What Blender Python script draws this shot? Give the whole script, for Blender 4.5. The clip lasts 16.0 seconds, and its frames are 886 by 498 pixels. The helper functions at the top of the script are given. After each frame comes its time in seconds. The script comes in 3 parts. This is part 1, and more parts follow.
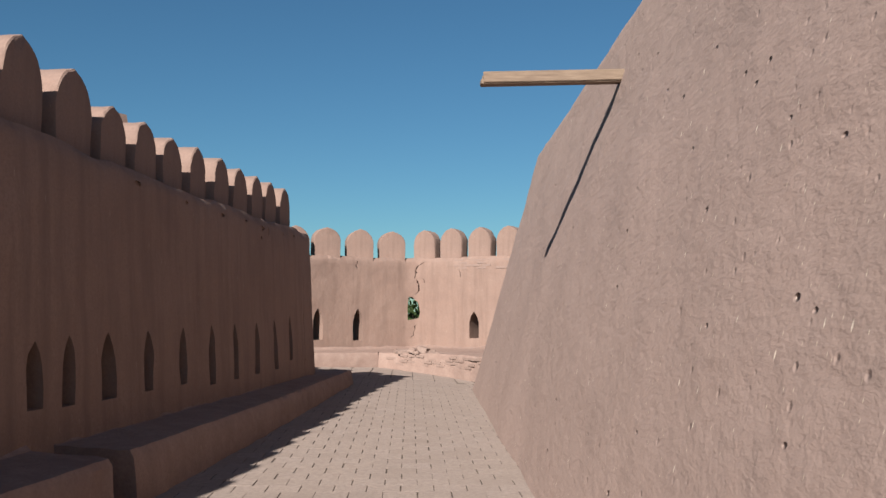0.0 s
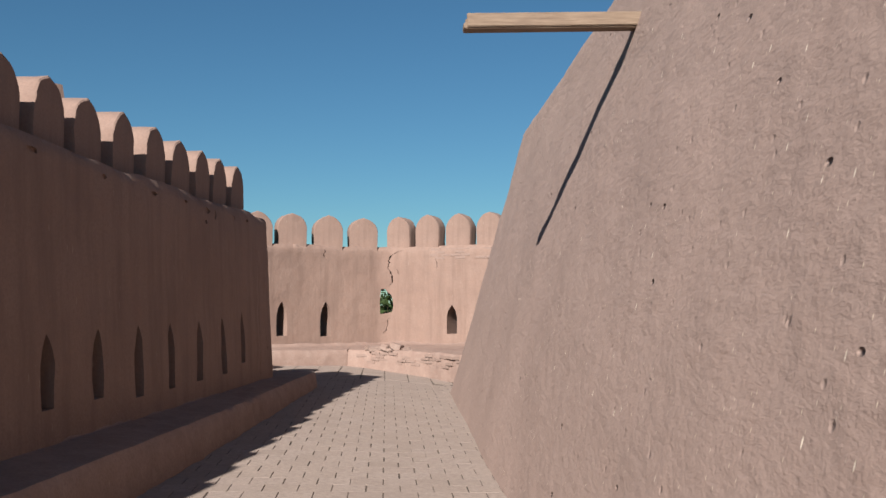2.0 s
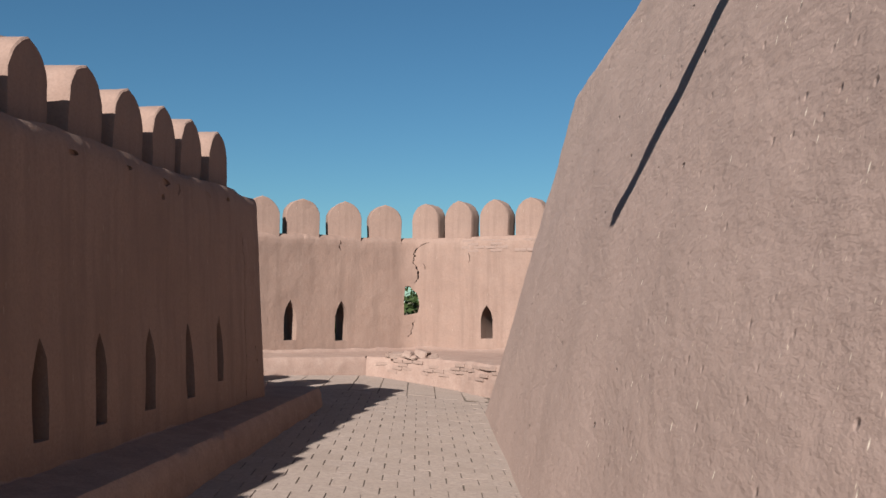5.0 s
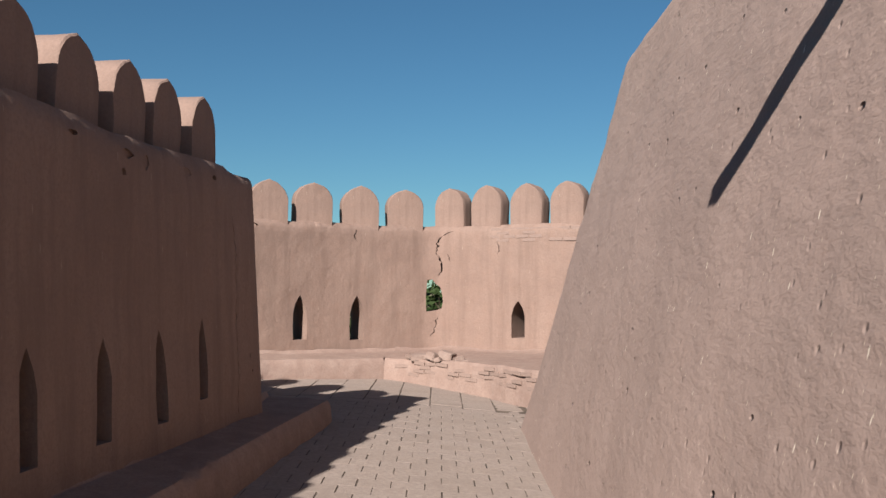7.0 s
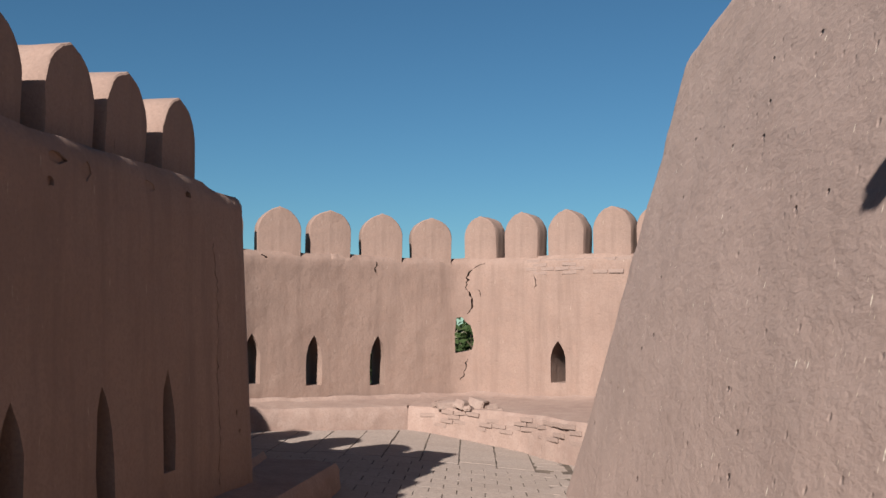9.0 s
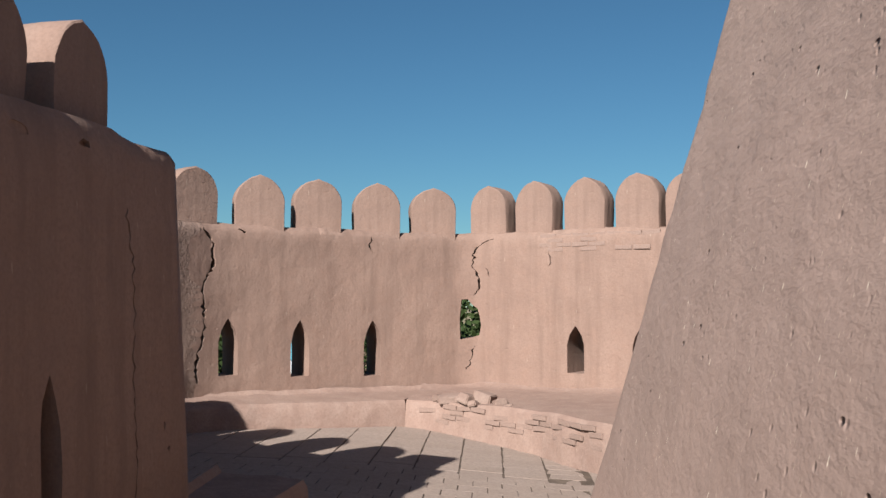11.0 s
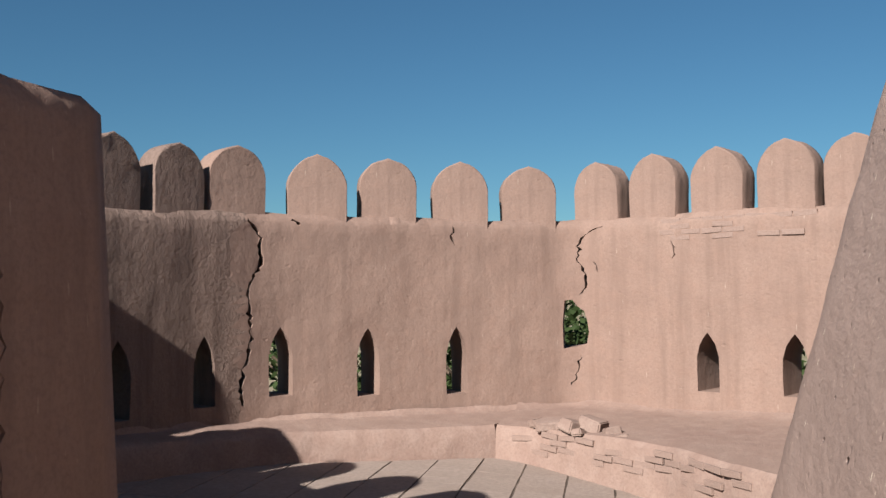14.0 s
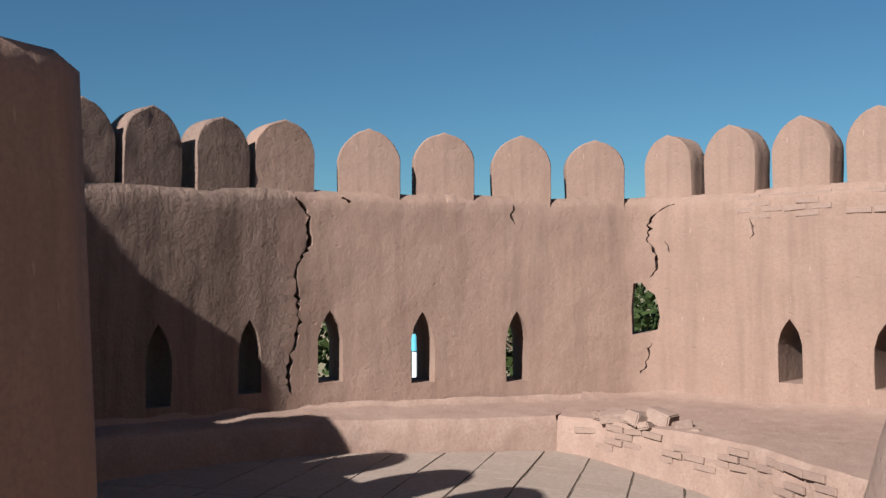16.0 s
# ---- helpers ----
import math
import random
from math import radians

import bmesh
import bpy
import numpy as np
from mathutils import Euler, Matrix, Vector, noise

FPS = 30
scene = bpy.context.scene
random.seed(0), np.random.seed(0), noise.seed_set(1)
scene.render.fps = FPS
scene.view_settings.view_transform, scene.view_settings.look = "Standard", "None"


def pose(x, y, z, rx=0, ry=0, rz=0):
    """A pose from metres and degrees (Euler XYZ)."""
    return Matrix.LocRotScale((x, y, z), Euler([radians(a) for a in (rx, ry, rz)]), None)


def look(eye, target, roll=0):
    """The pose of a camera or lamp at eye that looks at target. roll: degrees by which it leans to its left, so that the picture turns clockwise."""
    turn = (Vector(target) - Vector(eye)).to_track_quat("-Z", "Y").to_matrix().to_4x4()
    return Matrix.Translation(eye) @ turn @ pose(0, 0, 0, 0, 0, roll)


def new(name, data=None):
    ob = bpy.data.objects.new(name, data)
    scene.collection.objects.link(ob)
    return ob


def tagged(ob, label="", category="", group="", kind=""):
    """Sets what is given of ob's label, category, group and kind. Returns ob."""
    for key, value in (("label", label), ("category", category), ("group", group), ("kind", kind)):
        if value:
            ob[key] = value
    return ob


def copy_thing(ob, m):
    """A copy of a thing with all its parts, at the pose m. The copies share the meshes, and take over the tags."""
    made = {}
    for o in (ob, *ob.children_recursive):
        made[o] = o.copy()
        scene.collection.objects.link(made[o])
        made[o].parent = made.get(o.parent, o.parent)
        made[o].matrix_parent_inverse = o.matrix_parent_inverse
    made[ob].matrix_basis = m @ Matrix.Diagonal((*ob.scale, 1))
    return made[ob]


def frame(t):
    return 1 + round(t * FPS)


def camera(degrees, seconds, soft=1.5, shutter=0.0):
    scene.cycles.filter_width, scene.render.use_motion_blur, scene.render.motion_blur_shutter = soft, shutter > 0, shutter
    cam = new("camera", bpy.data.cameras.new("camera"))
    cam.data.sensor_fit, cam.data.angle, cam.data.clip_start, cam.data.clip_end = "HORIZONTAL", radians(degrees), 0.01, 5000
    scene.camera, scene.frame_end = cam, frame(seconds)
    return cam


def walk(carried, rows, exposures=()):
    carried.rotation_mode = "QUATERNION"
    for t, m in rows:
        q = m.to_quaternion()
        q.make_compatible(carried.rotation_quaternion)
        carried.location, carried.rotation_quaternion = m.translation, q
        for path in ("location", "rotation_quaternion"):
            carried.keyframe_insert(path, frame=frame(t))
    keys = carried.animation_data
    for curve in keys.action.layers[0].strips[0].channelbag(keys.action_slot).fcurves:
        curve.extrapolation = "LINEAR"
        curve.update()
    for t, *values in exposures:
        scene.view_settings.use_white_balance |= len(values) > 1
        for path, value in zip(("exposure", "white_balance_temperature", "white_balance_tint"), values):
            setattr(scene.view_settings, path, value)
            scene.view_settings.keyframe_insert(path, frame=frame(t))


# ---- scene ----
cam = camera(50.0, 16.0)
PATH = [
    (0, (3.081, 2.78, 1.501), (2.743, 4.747, 1.634), 0.1),
    (0.5, (2.991, 3.188, 1.507), (2.682, 5.158, 1.66), -0.8),
    (1, (2.936, 3.682, 1.506), (2.549, 5.637, 1.673), 1.0),
    (1.5, (2.895, 4.123, 1.523), (2.484, 6.071, 1.706), -0.0),
    (2, (2.792, 4.594, 1.571), (2.503, 6.57, 1.684), 0.1),
    (2.5, (2.755, 5.071, 1.586), (2.371, 7.027, 1.759), 1.8),
    (3, (2.662, 5.545, 1.605), (2.282, 7.501, 1.777), 1.7),
    (3.5, (2.562, 5.991, 1.625), (2.235, 7.958, 1.777), -0.4),
    (3.7, (2.533, 6.217, 1.613), (2.17, 8.178, 1.756), -0.4),
    (5.8, (2.174, 8.201, 1.688), (1.826, 10.169, 1.775), 0.6),
    (6, (2.121, 8.385, 1.712), (1.783, 10.354, 1.793), 0.2),
    (6.5, (2.027, 8.866, 1.703), (1.635, 10.826, 1.757), 0.2),
    (7, (1.909, 9.317, 1.715), (1.51, 11.275, 1.8), 0.4),
    (7.5, (1.82, 9.715, 1.736), (1.413, 11.667, 1.899), 0.3),
    (8, (1.784, 10.201, 1.76), (1.294, 12.136, 1.887), 0.4),
    (8.5, (1.648, 10.561, 1.76), (1.265, 12.517, 1.917), -0.8),
    (9, (1.6, 11.007, 1.762), (1.135, 12.946, 1.922), 0.2),
    (11.3, (1.312, 12.947, 1.832), (0.804, 14.878, 1.947), -0.1),
    (11.5, (1.242, 13.089, 1.836), (0.739, 15.019, 1.975), -0.8),
    (12, (1.123, 13.548, 1.833), (0.54, 15.459, 1.913), 1.0),
    (12.5, (1.082, 13.92, 1.857), (0.465, 15.821, 1.929), 0.1),
    (13, (0.999, 14.376, 1.901), (0.351, 16.268, 1.948), -1.7),
    (13.5, (1.036, 14.748, 1.919), (0.314, 16.613, 1.893), 0.5),
    (14, (1.03, 15.1, 1.929), (0.296, 16.957, 2.033), -0.5),
    (14.5, (1.078, 15.371, 1.914), (0.28, 17.194, 2.113), -1.6),
    (15, (1.076, 15.629, 1.919), (0.185, 17.413, 2.072), -0.9),
    (15.5, (0.963, 15.72, 1.98), (0.078, 17.512, 2.038), -2.3),
    (16, (1.004, 15.758, 1.927), (0.117, 17.55, 1.995), -0.3),
]
walk(cam, [(t, look(eye, target, roll)) for t, eye, target, roll in PATH])

# ---- world and sun ----
SUN = Vector((0.295, 1.60, -1.0)).normalized()      # the way the light travels
world = bpy.data.worlds.new("world")
scene.world = world
world.use_nodes = True
wn, wl = world.node_tree.nodes, world.node_tree.links
wn.clear()
sky = wn.new("ShaderNodeTexSky")
sky.sky_type = "NISHITA"
sky.sun_disc = False
sky.sun_elevation = math.asin(-SUN.z)
sky.sun_rotation = math.atan2(-SUN.x, -SUN.y)
sky.air_density, sky.dust_density, sky.ozone_density = 1.0, 0.0, 3.2
bg = wn.new("ShaderNodeBackground")
bg.inputs["Strength"].default_value = 0.031
wout = wn.new("ShaderNodeOutputWorld")
tint = wn.new("ShaderNodeMix")
tint.data_type, tint.blend_type = "RGBA", "MULTIPLY"
tint.inputs[0].default_value, tint.inputs[7].default_value = 1.0, (0.62, 1.0, 1.12, 1)
wl.new(sky.outputs[0], tint.inputs[6])
wl.new(tint.outputs[2], bg.inputs[0])
wl.new(bg.outputs[0], wout.inputs[0])
sun = new("sun", bpy.data.lights.new("sun", "SUN"))
sun.data.energy, sun.data.angle, sun.data.color = 5.0, radians(0.53), (1.0, 0.955, 0.91)
sun.matrix_world = look((0, 0, 30), Vector((0, 0, 30)) + SUN)
scene.view_settings.exposure = 0.99

# ---- materials ----


def mat_base(name, rough=0.95):
    m = bpy.data.materials.new(name)
    m.use_nodes = True
    nt = m.node_tree
    b = nt.nodes["Principled BSDF"]
    b.inputs["Roughness"].default_value = rough
    b.inputs["Specular IOR Level"].default_value = 0.15
    return m, nt, b


def add(nt, kind, **props):
    n = nt.nodes.new(kind)
    for k, v in props.items():
        n.inputs[k].default_value = v
    return n


def mix(nt, fac, a, b, how="MIX"):
    n = nt.nodes.new("ShaderNodeMix")
    n.data_type, n.blend_type = "RGBA", how
    for sock, v in ((0, fac), (6, a), (7, b)):
        if isinstance(v, (float, int)):
            n.inputs[sock].default_value = v
        elif isinstance(v, tuple):
            n.inputs[sock].default_value = (*v, 1)
        else:
            nt.links.new(v, n.inputs[sock])
    return n.outputs[2]


def ramp(nt, fac, lo, hi):
    n = nt.nodes.new("ShaderNodeMapRange")
    n.inputs[1].default_value, n.inputs[2].default_value = lo, hi
    nt.links.new(fac, n.inputs[0])
    return n.outputs[0]


def coords(nt, sx=1.0, sy=1.0, sz=1.0):
    tc = nt.nodes.new("ShaderNodeTexCoord")
    mp = nt.nodes.new("ShaderNodeMapping")
    mp.inputs["Scale"].default_value = (sx, sy, sz)
    nt.links.new(tc.outputs["Object"], mp.inputs[0])
    return mp.outputs[0]


def noise_tex(nt, vec, scale, detail=6.0, rough=0.6):
    n = add(nt, "ShaderNodeTexNoise", Scale=scale, Detail=detail, Roughness=rough)
    nt.links.new(vec, n.inputs["Vector"])
    return n.outputs["Fac"]


def clay(name, light, dark, stain, lump=0.02, fine=0.006, streaks=0.35, straw=0.3, grain=(0.7, 0.7, 1.5)):
    """Straw-tempered mud plaster: cloudy colour, rain streaks, straw flecks, pits, uneven relief."""
    m, nt, b = mat_base(name)
    o = coords(nt)
    big, mid, small = noise_tex(nt, o, 0.9, 5), noise_tex(nt, o, 5.0, 6), noise_tex(nt, o, 38.0, 8, 0.7)
    c = mix(nt, ramp(nt, big, 0.32, 0.68), dark, light)
    c = mix(nt, ramp(nt, mid, 0.45, 0.8), c, stain)
    st = noise_tex(nt, coords(nt, 3.2, 3.2, 0.28), 1.6, 6, 0.65)
    k = nt.nodes.new("ShaderNodeMath")
    k.operation = "MULTIPLY"
    k.inputs[1].default_value = streaks
    nt.links.new(ramp(nt, st, 0.47, 0.70), k.inputs[0])
    c = mix(nt, k.outputs[0], c, tuple(v * 0.62 for v in dark))
    fl = add(nt, "ShaderNodeTexVoronoi", Scale=16.0, Randomness=1.0)
    nt.links.new(coords(nt, 1.6, 1.6, 0.45), fl.inputs["Vector"])
    f = nt.nodes.new("ShaderNodeMath")
    f.operation = "MULTIPLY"
    f.inputs[1].default_value = straw
    nt.links.new(ramp(nt, fl.outputs["Distance"], 0.12, 0.04), f.inputs[0])
    c = mix(nt, f.outputs[0], c, (0.62, 0.52, 0.40))
    sv = add(nt, "ShaderNodeTexVoronoi", Scale=4.2, Randomness=1.0)
    nt.links.new(coords(nt, 2.4, 2.4, 0.42), sv.inputs["Vector"])
    f2 = nt.nodes.new("ShaderNodeMath")
    f2.operation = "MULTIPLY"
    f2.inputs[1].default_value = min(1.0, straw * 1.4)
    nt.links.new(ramp(nt, sv.outputs["Distance"], 0.075, 0.045), f2.inputs[0])
    c = mix(nt, f2.outputs[0], c, (0.66, 0.57, 0.46))
    c = mix(nt, ramp(nt, small, 0.55, 0.2), c, tuple(v * 0.84 for v in dark))
    nt.links.new(c, b.inputs["Base Color"])
    pits = add(nt, "ShaderNodeTexVoronoi", Scale=6.5, Randomness=1.0)
    nt.links.new(o, pits.inputs["Vector"])
    h1 = add(nt, "ShaderNodeBump", Strength=1.0, Distance=lump)
    nt.links.new(noise_tex(nt, coords(nt, *grain), 6.0, 8, 0.6), h1.inputs["Height"])
    h2 = add(nt, "ShaderNodeBump", Strength=0.8, Distance=fine)
    nt.links.new(small, h2.inputs["Height"])
    nt.links.new(h1.outputs[0], h2.inputs["Normal"])
    h3 = add(nt, "ShaderNodeBump", Strength=min(0.55, 0.1 + straw), Distance=0.015)
    nt.links.new(ramp(nt, pits.outputs["Distance"], 0.03, 0.14), h3.inputs["Height"])
    nt.links.new(h2.outputs[0], h3.inputs["Normal"])
    dents = add(nt, "ShaderNodeTexVoronoi", Scale=2.6, Randomness=1.0)
    nt.links.new(coords(nt, 1.0, 1.0, 1.7), dents.inputs["Vector"])
    h4 = add(nt, "ShaderNodeBump", Strength=min(1.0, straw * 1.6), Distance=0.05)
    nt.links.new(ramp(nt, dents.outputs["Distance"], 0.02, 0.085), h4.inputs["Height"])
    nt.links.new(h3.outputs[0], h4.inputs["Normal"])
    nt.links.new(h4.outputs[0], b.inputs["Normal"])
    return m


M_WALL = clay("mud_plaster", (0.258, 0.177, 0.142), (0.214, 0.144, 0.116), (0.242, 0.158, 0.124), 0.014, 0.005, 0.5, 0.12, (1.0, 1.0, 0.85))
# rough streaked crust; the darker, greyer tone also paints in the grazing sun
M_WEATHERED_DIMMED = clay("weathered_dimmed_plaster", (0.235, 0.168, 0.137), (0.189, 0.132, 0.109), (0.213, 0.149, 0.122), 0.055, 0.022, 0.9, 0.08, (1.2, 1.2, 0.75))
M_TOWER = clay("straw_plaster", (0.292, 0.210, 0.177), (0.255, 0.184, 0.155), (0.273, 0.193, 0.160), 0.019, 0.004, 0.0, 0.6)
M_BENCH = clay("bench_plaster", (0.278, 0.197, 0.160), (0.225, 0.150, 0.123), (0.297, 0.217, 0.181), 0.016, 0.005, 0.2, 0.1, (1.0, 1.0, 1.0))
M_STONE = clay("broken_adobe", (0.271, 0.195, 0.163), (0.219, 0.152, 0.125), (0.289, 0.218, 0.182), 0.012, 0.004, 0.0, 0.1)


def paver_material():
    m, nt, b = mat_base("fired_brick_paver", 0.9)
    info = nt.nodes.new("ShaderNodeObjectInfo")
    geo = nt.nodes.new("ShaderNodeNewGeometry")
    s = nt.nodes.new("ShaderNodeMath")
    s.operation = "ADD"
    nt.links.new(info.outputs["Random"], s.inputs[0])
    nt.links.new(geo.outputs["Random Per Island"], s.inputs[1])
    fr = nt.nodes.new("ShaderNodeMath")
    fr.operation = "FRACT"
    nt.links.new(s.outputs[0], fr.inputs[0])
    o = nt.nodes.new("ShaderNodeNewGeometry").outputs["Position"]
    c = mix(nt, fr.outputs[0], (0.261, 0.206, 0.172), (0.310, 0.249, 0.214))
    c = mix(nt, ramp(nt, noise_tex(nt, o, 1.2, 5), 0.4, 0.7), c, (0.310, 0.246, 0.206))
    c = mix(nt, ramp(nt, noise_tex(nt, o, 22, 8, 0.7), 0.62, 0.3), c, (0.222, 0.171, 0.143))
    nt.links.new(c, b.inputs["Base Color"])
    h = add(nt, "ShaderNodeBump", Strength=0.8, Distance=0.008)
    nt.links.new(noise_tex(nt, o, 30, 8, 0.7), h.inputs["Height"])
    nt.links.new(h.outputs[0], b.inputs["Normal"])
    return m


def plain(name, a, c2, scale=8.0, rough=0.8, stretch=(1, 1, 1), bump=0.004, metal=0.0):
    m, nt, b = mat_base(name, rough)
    v = coords(nt, *stretch)
    n = noise_tex(nt, v, scale, 8, 0.65)
    nt.links.new(mix(nt, ramp(nt, n, 0.3, 0.7), a, c2), b.inputs["Base Color"])
    h = add(nt, "ShaderNodeBump", Strength=0.7, Distance=bump)
    nt.links.new(n, h.inputs["Height"])
    nt.links.new(h.outputs[0], b.inputs["Normal"])
    b.inputs["Metallic"].default_value = metal
    return m


M_PAVER = paver_material()
M_JOINT = plain("joint_dust", (0.15, 0.115, 0.09), (0.045, 0.035, 0.028), 3.2, 0.95)
M_WOOD = plain("weathered_timber", (0.24, 0.175, 0.125), (0.13, 0.09, 0.065), 5.0, 0.8, (1, 14, 14), 0.004)
M_GROUND = plain("dry_ground", (0.30, 0.24, 0.17), (0.16, 0.15, 0.08), 0.25, 0.95)
M_BARK = plain("bark", (0.14, 0.10, 0.07), (0.08, 0.06, 0.045), 9.0, 0.9, (1, 1, 0.3), 0.02)
M_LEAF = plain("foliage", (0.018, 0.032, 0.010), (0.036, 0.052, 0.016), 1.2, 0.6)
M_POLE = plain("painted_steel", (0.72, 0.76, 0.78), (0.6, 0.66, 0.7), 3.0, 0.5)
M_BLUE = plain("blue_paint", (0.10, 0.38, 0.48), (0.08, 0.32, 0.42), 3.0, 0.5)

# ---- helpers of this scene ----
from mathutils import geometry


def finish(bm, name, material, smooth=True):
    me = bpy.data.meshes.new(name)
    bmesh.ops.recalc_face_normals(bm, faces=bm.faces)
    for e in bm.edges:
        if len(e.link_faces) == 2 and e.calc_face_angle(0.0) > radians(38):
            e.smooth = False
    bm.to_mesh(me)
    bm.free()
    me.materials.append(material)
    for p in me.polygons:
        p.use_smooth = smooth
    return me


def part(name, bm, material, parent, label="", smooth=True):
    ob = new(name, finish(bm, name, material, smooth))
    ob.parent = parent
    if label:
        ob["label"] = label
    return ob


def rough_at(p, size, seed=0.0):
    return noise.fractal(Vector(p) / size + Vector((seed, seed * 1.7, seed * 0.3)), 1.0, 2.0, 4)


class Line:
    """A plan line through corner points, with soft corners; at(s) gives the place and the normal to its right."""

    def __init__(self, pts, soften=2):
        p = [Vector(q) for q in pts]
        for _ in range(soften):
            q = [p[0]]
            for a, b in zip(p, p[1:]):
                q += [a.lerp(b, 0.12), a.lerp(b, 0.88)]
            p = q + [p[-1]]
        self.p = p
        self.cum = [0.0]
        for a, b in zip(p, p[1:]):
            self.cum.append(self.cum[-1] + (b - a).length)
        self.length = self.cum[-1]

    def at(self, s):
        i = max(0, min(len(self.p) - 2, next((k - 1 for k, c in enumerate(self.cum) if c > s), len(self.p) - 2)))
        a, b = self.p[i], self.p[i + 1]
        d = (b - a).normalized()
        q = a + d * (s - self.cum[i])
        return q, Vector((d.y, -d.x))


def loophole(s, z, w, h):
    """A pointed slit: straight jambs, then two arcs to the apex."""
    half, spring = w / 2, z + h * 0.6
    right = [(s + half, z), (s + half * 1.04, z + h * 0.3), (s + half, spring), (s + half * 0.72, z + h * 0.8), (s + half * 0.3, z + h * 0.93)]
    return right + [(s, z + h)] + [(2 * s - x, y) for x, y in reversed(right)]


def crack(pts, width):
    """A jagged split along the given line, as a closed outline."""
    rnd = random.Random(int(pts[0][0] * 100))
    fine = []
    for (a, b), (c, d) in zip(pts, pts[1:]):
        n = max(2, int(math.hypot(c - a, d - b) / 0.038))
        fine += [(a + (c - a) * i / n + rnd.uniform(-0.024, 0.024), b + (d - b) * i / n) for i in range(n)]
    fine.append(pts[-1])
    sides = [(x + width * rnd.uniform(0.1, 1.5), y) for x, y in fine[1:-1]]
    back = [(x - width * rnd.uniform(0.05, 0.9), y) for x, y in fine[1:-1]]
    return [fine[0]] + sides + [fine[-1]] + back[::-1]


def inside(poly, x, y):
    hit = False
    for (a, b), (c, d) in zip(poly, poly[1:] + poly[:1]):
        if (b > y) != (d > y) and x < (c - a) * (y - b) / (d - b) + a:
            hit = not hit
    return hit


def wall_mesh(name, line, z0, top, holes, blind, thick, batter, material, step=0.14, relief=0.02, second=None, split=0.0, cut=0.14, crown=0.10, askew=lambda s, z: 0.0):
    """A plastered wall along a plan line with openings through it and blind splits in its face."""
    pts, edges = [], []

    def loop(poly):
        first = len(pts)
        pts.extend(Vector(q) for q in poly)
        n = len(poly)
        edges.extend((first + i, first + (i + 1) % n) for i in range(n))

    ns = int(line.length / step)
    rim = [(line.length * i / ns, z0) for i in range(ns + 1)]
    rim += [(line.length * i / ns, top(line.length * i / ns)) for i in range(ns, -1, -1)]
    loop(rim)
    for poly in holes + blind:
        loop(poly)
    rnd = random.Random(5)
    cuts = holes + blind
    boxes = [(min(x for x, _ in c) - 0.05, max(x for x, _ in c) + 0.05, min(y for _, y in c) - 0.05, max(y for _, y in c) + 0.05) for c in cuts]
    for i in range(1, ns):
        s = line.length * i / ns
        t = top(s)
        nz = int((t - z0) / step)
        zs = [z0 + (t - z0) * j / nz for j in range(1, nz)] + [t - 0.035, t - 0.075]
        for z in zs:
            x, y = s + rnd.uniform(-0.03, 0.03), z + (rnd.uniform(-0.03, 0.03) if z < t - 0.15 else 0)
            if not any(a < x < b and c < y < d for a, b, c, d in boxes):
                pts.append(Vector((x, y)))
    v2, _, tris, *_ = geometry.delaunay_2d_cdt(pts, edges, [], 0, 1e-5)
    keep_front, keep_back = [], []
    for f in tris:
        cx, cy = sum(v2[i].x for i in f) / 3, sum(v2[i].y for i in f) / 3
        if not inside(rim, cx, cy) or any(inside(h, cx, cy) for h in holes):
            continue
        keep_back.append(f)
        if not any(inside(h, cx, cy) for h in blind):
            keep_front.append(f)
    bm = bmesh.new()
    front, back, deep = {}, {}, {}

    def place(i, kind):
        s, z = v2[i]
        q, n = line.at(s + (askew(s, z) if kind == "back" else 0.0))
        t = top(s)
        p = Vector((q.x, q.y, z))
        if kind == "front":
            near = max(0.0, 1 - (t - z) / 0.14)
            off = -batter * (z - 1.3) + relief * rough_at(p, 0.9) + relief * 0.6 * rough_at(p, 0.22, 3.0) - crown * near**2.2
        elif kind == "back":
            off = -thick
        else:
            off = -cut - batter * (z - 1.3)
        return bm.verts.new((q.x + n.x * off, q.y + n.y * off, z + (0.025 * rough_at(p, 0.5, 7.0) if t - z < 0.01 else 0)))

    def vert(store, i, kind):
        if i not in store:
            store[i] = place(i, kind)
        return store[i]

    def edge_count(faces):
        n = {}
        for f in faces:
            for a, b in zip(f, f[1:] + f[:1]):
                n[(a, b)] = n.get((a, b), 0) + 1
        return [e for e in n if (e[1], e[0]) not in n]

    tris2 = [list(f) for f in keep_front]
    for f in tris2:
        bm.faces.new([vert(front, i, "front") for i in f])
    for f in keep_back:
        bm.faces.new([vert(back, i, "back") for i in reversed(list(f))])
    back_rim = set(edge_count([list(f) for f in keep_back]))
    for a, b in edge_count(tris2):
        if (a, b) in back_rim:
            bm.faces.new([front[b], front[a], vert(back, a, "back"), vert(back, b, "back")])
        else:
            bm.faces.new([front[b], front[a], vert(deep, a, "deep"), vert(deep, b, "deep")])
    gone = set(map(tuple, tris2))
    for f in keep_back:
        if tuple(f) not in gone:
            bm.faces.new([vert(deep, i, "deep") for i in f])
    me = finish(bm, name, material)
    if second:
        me.materials.append(second)
        for p in me.polygons:
            if split(p.center):
                p.material_index = 1
    ob = new(name, me)
    return ob


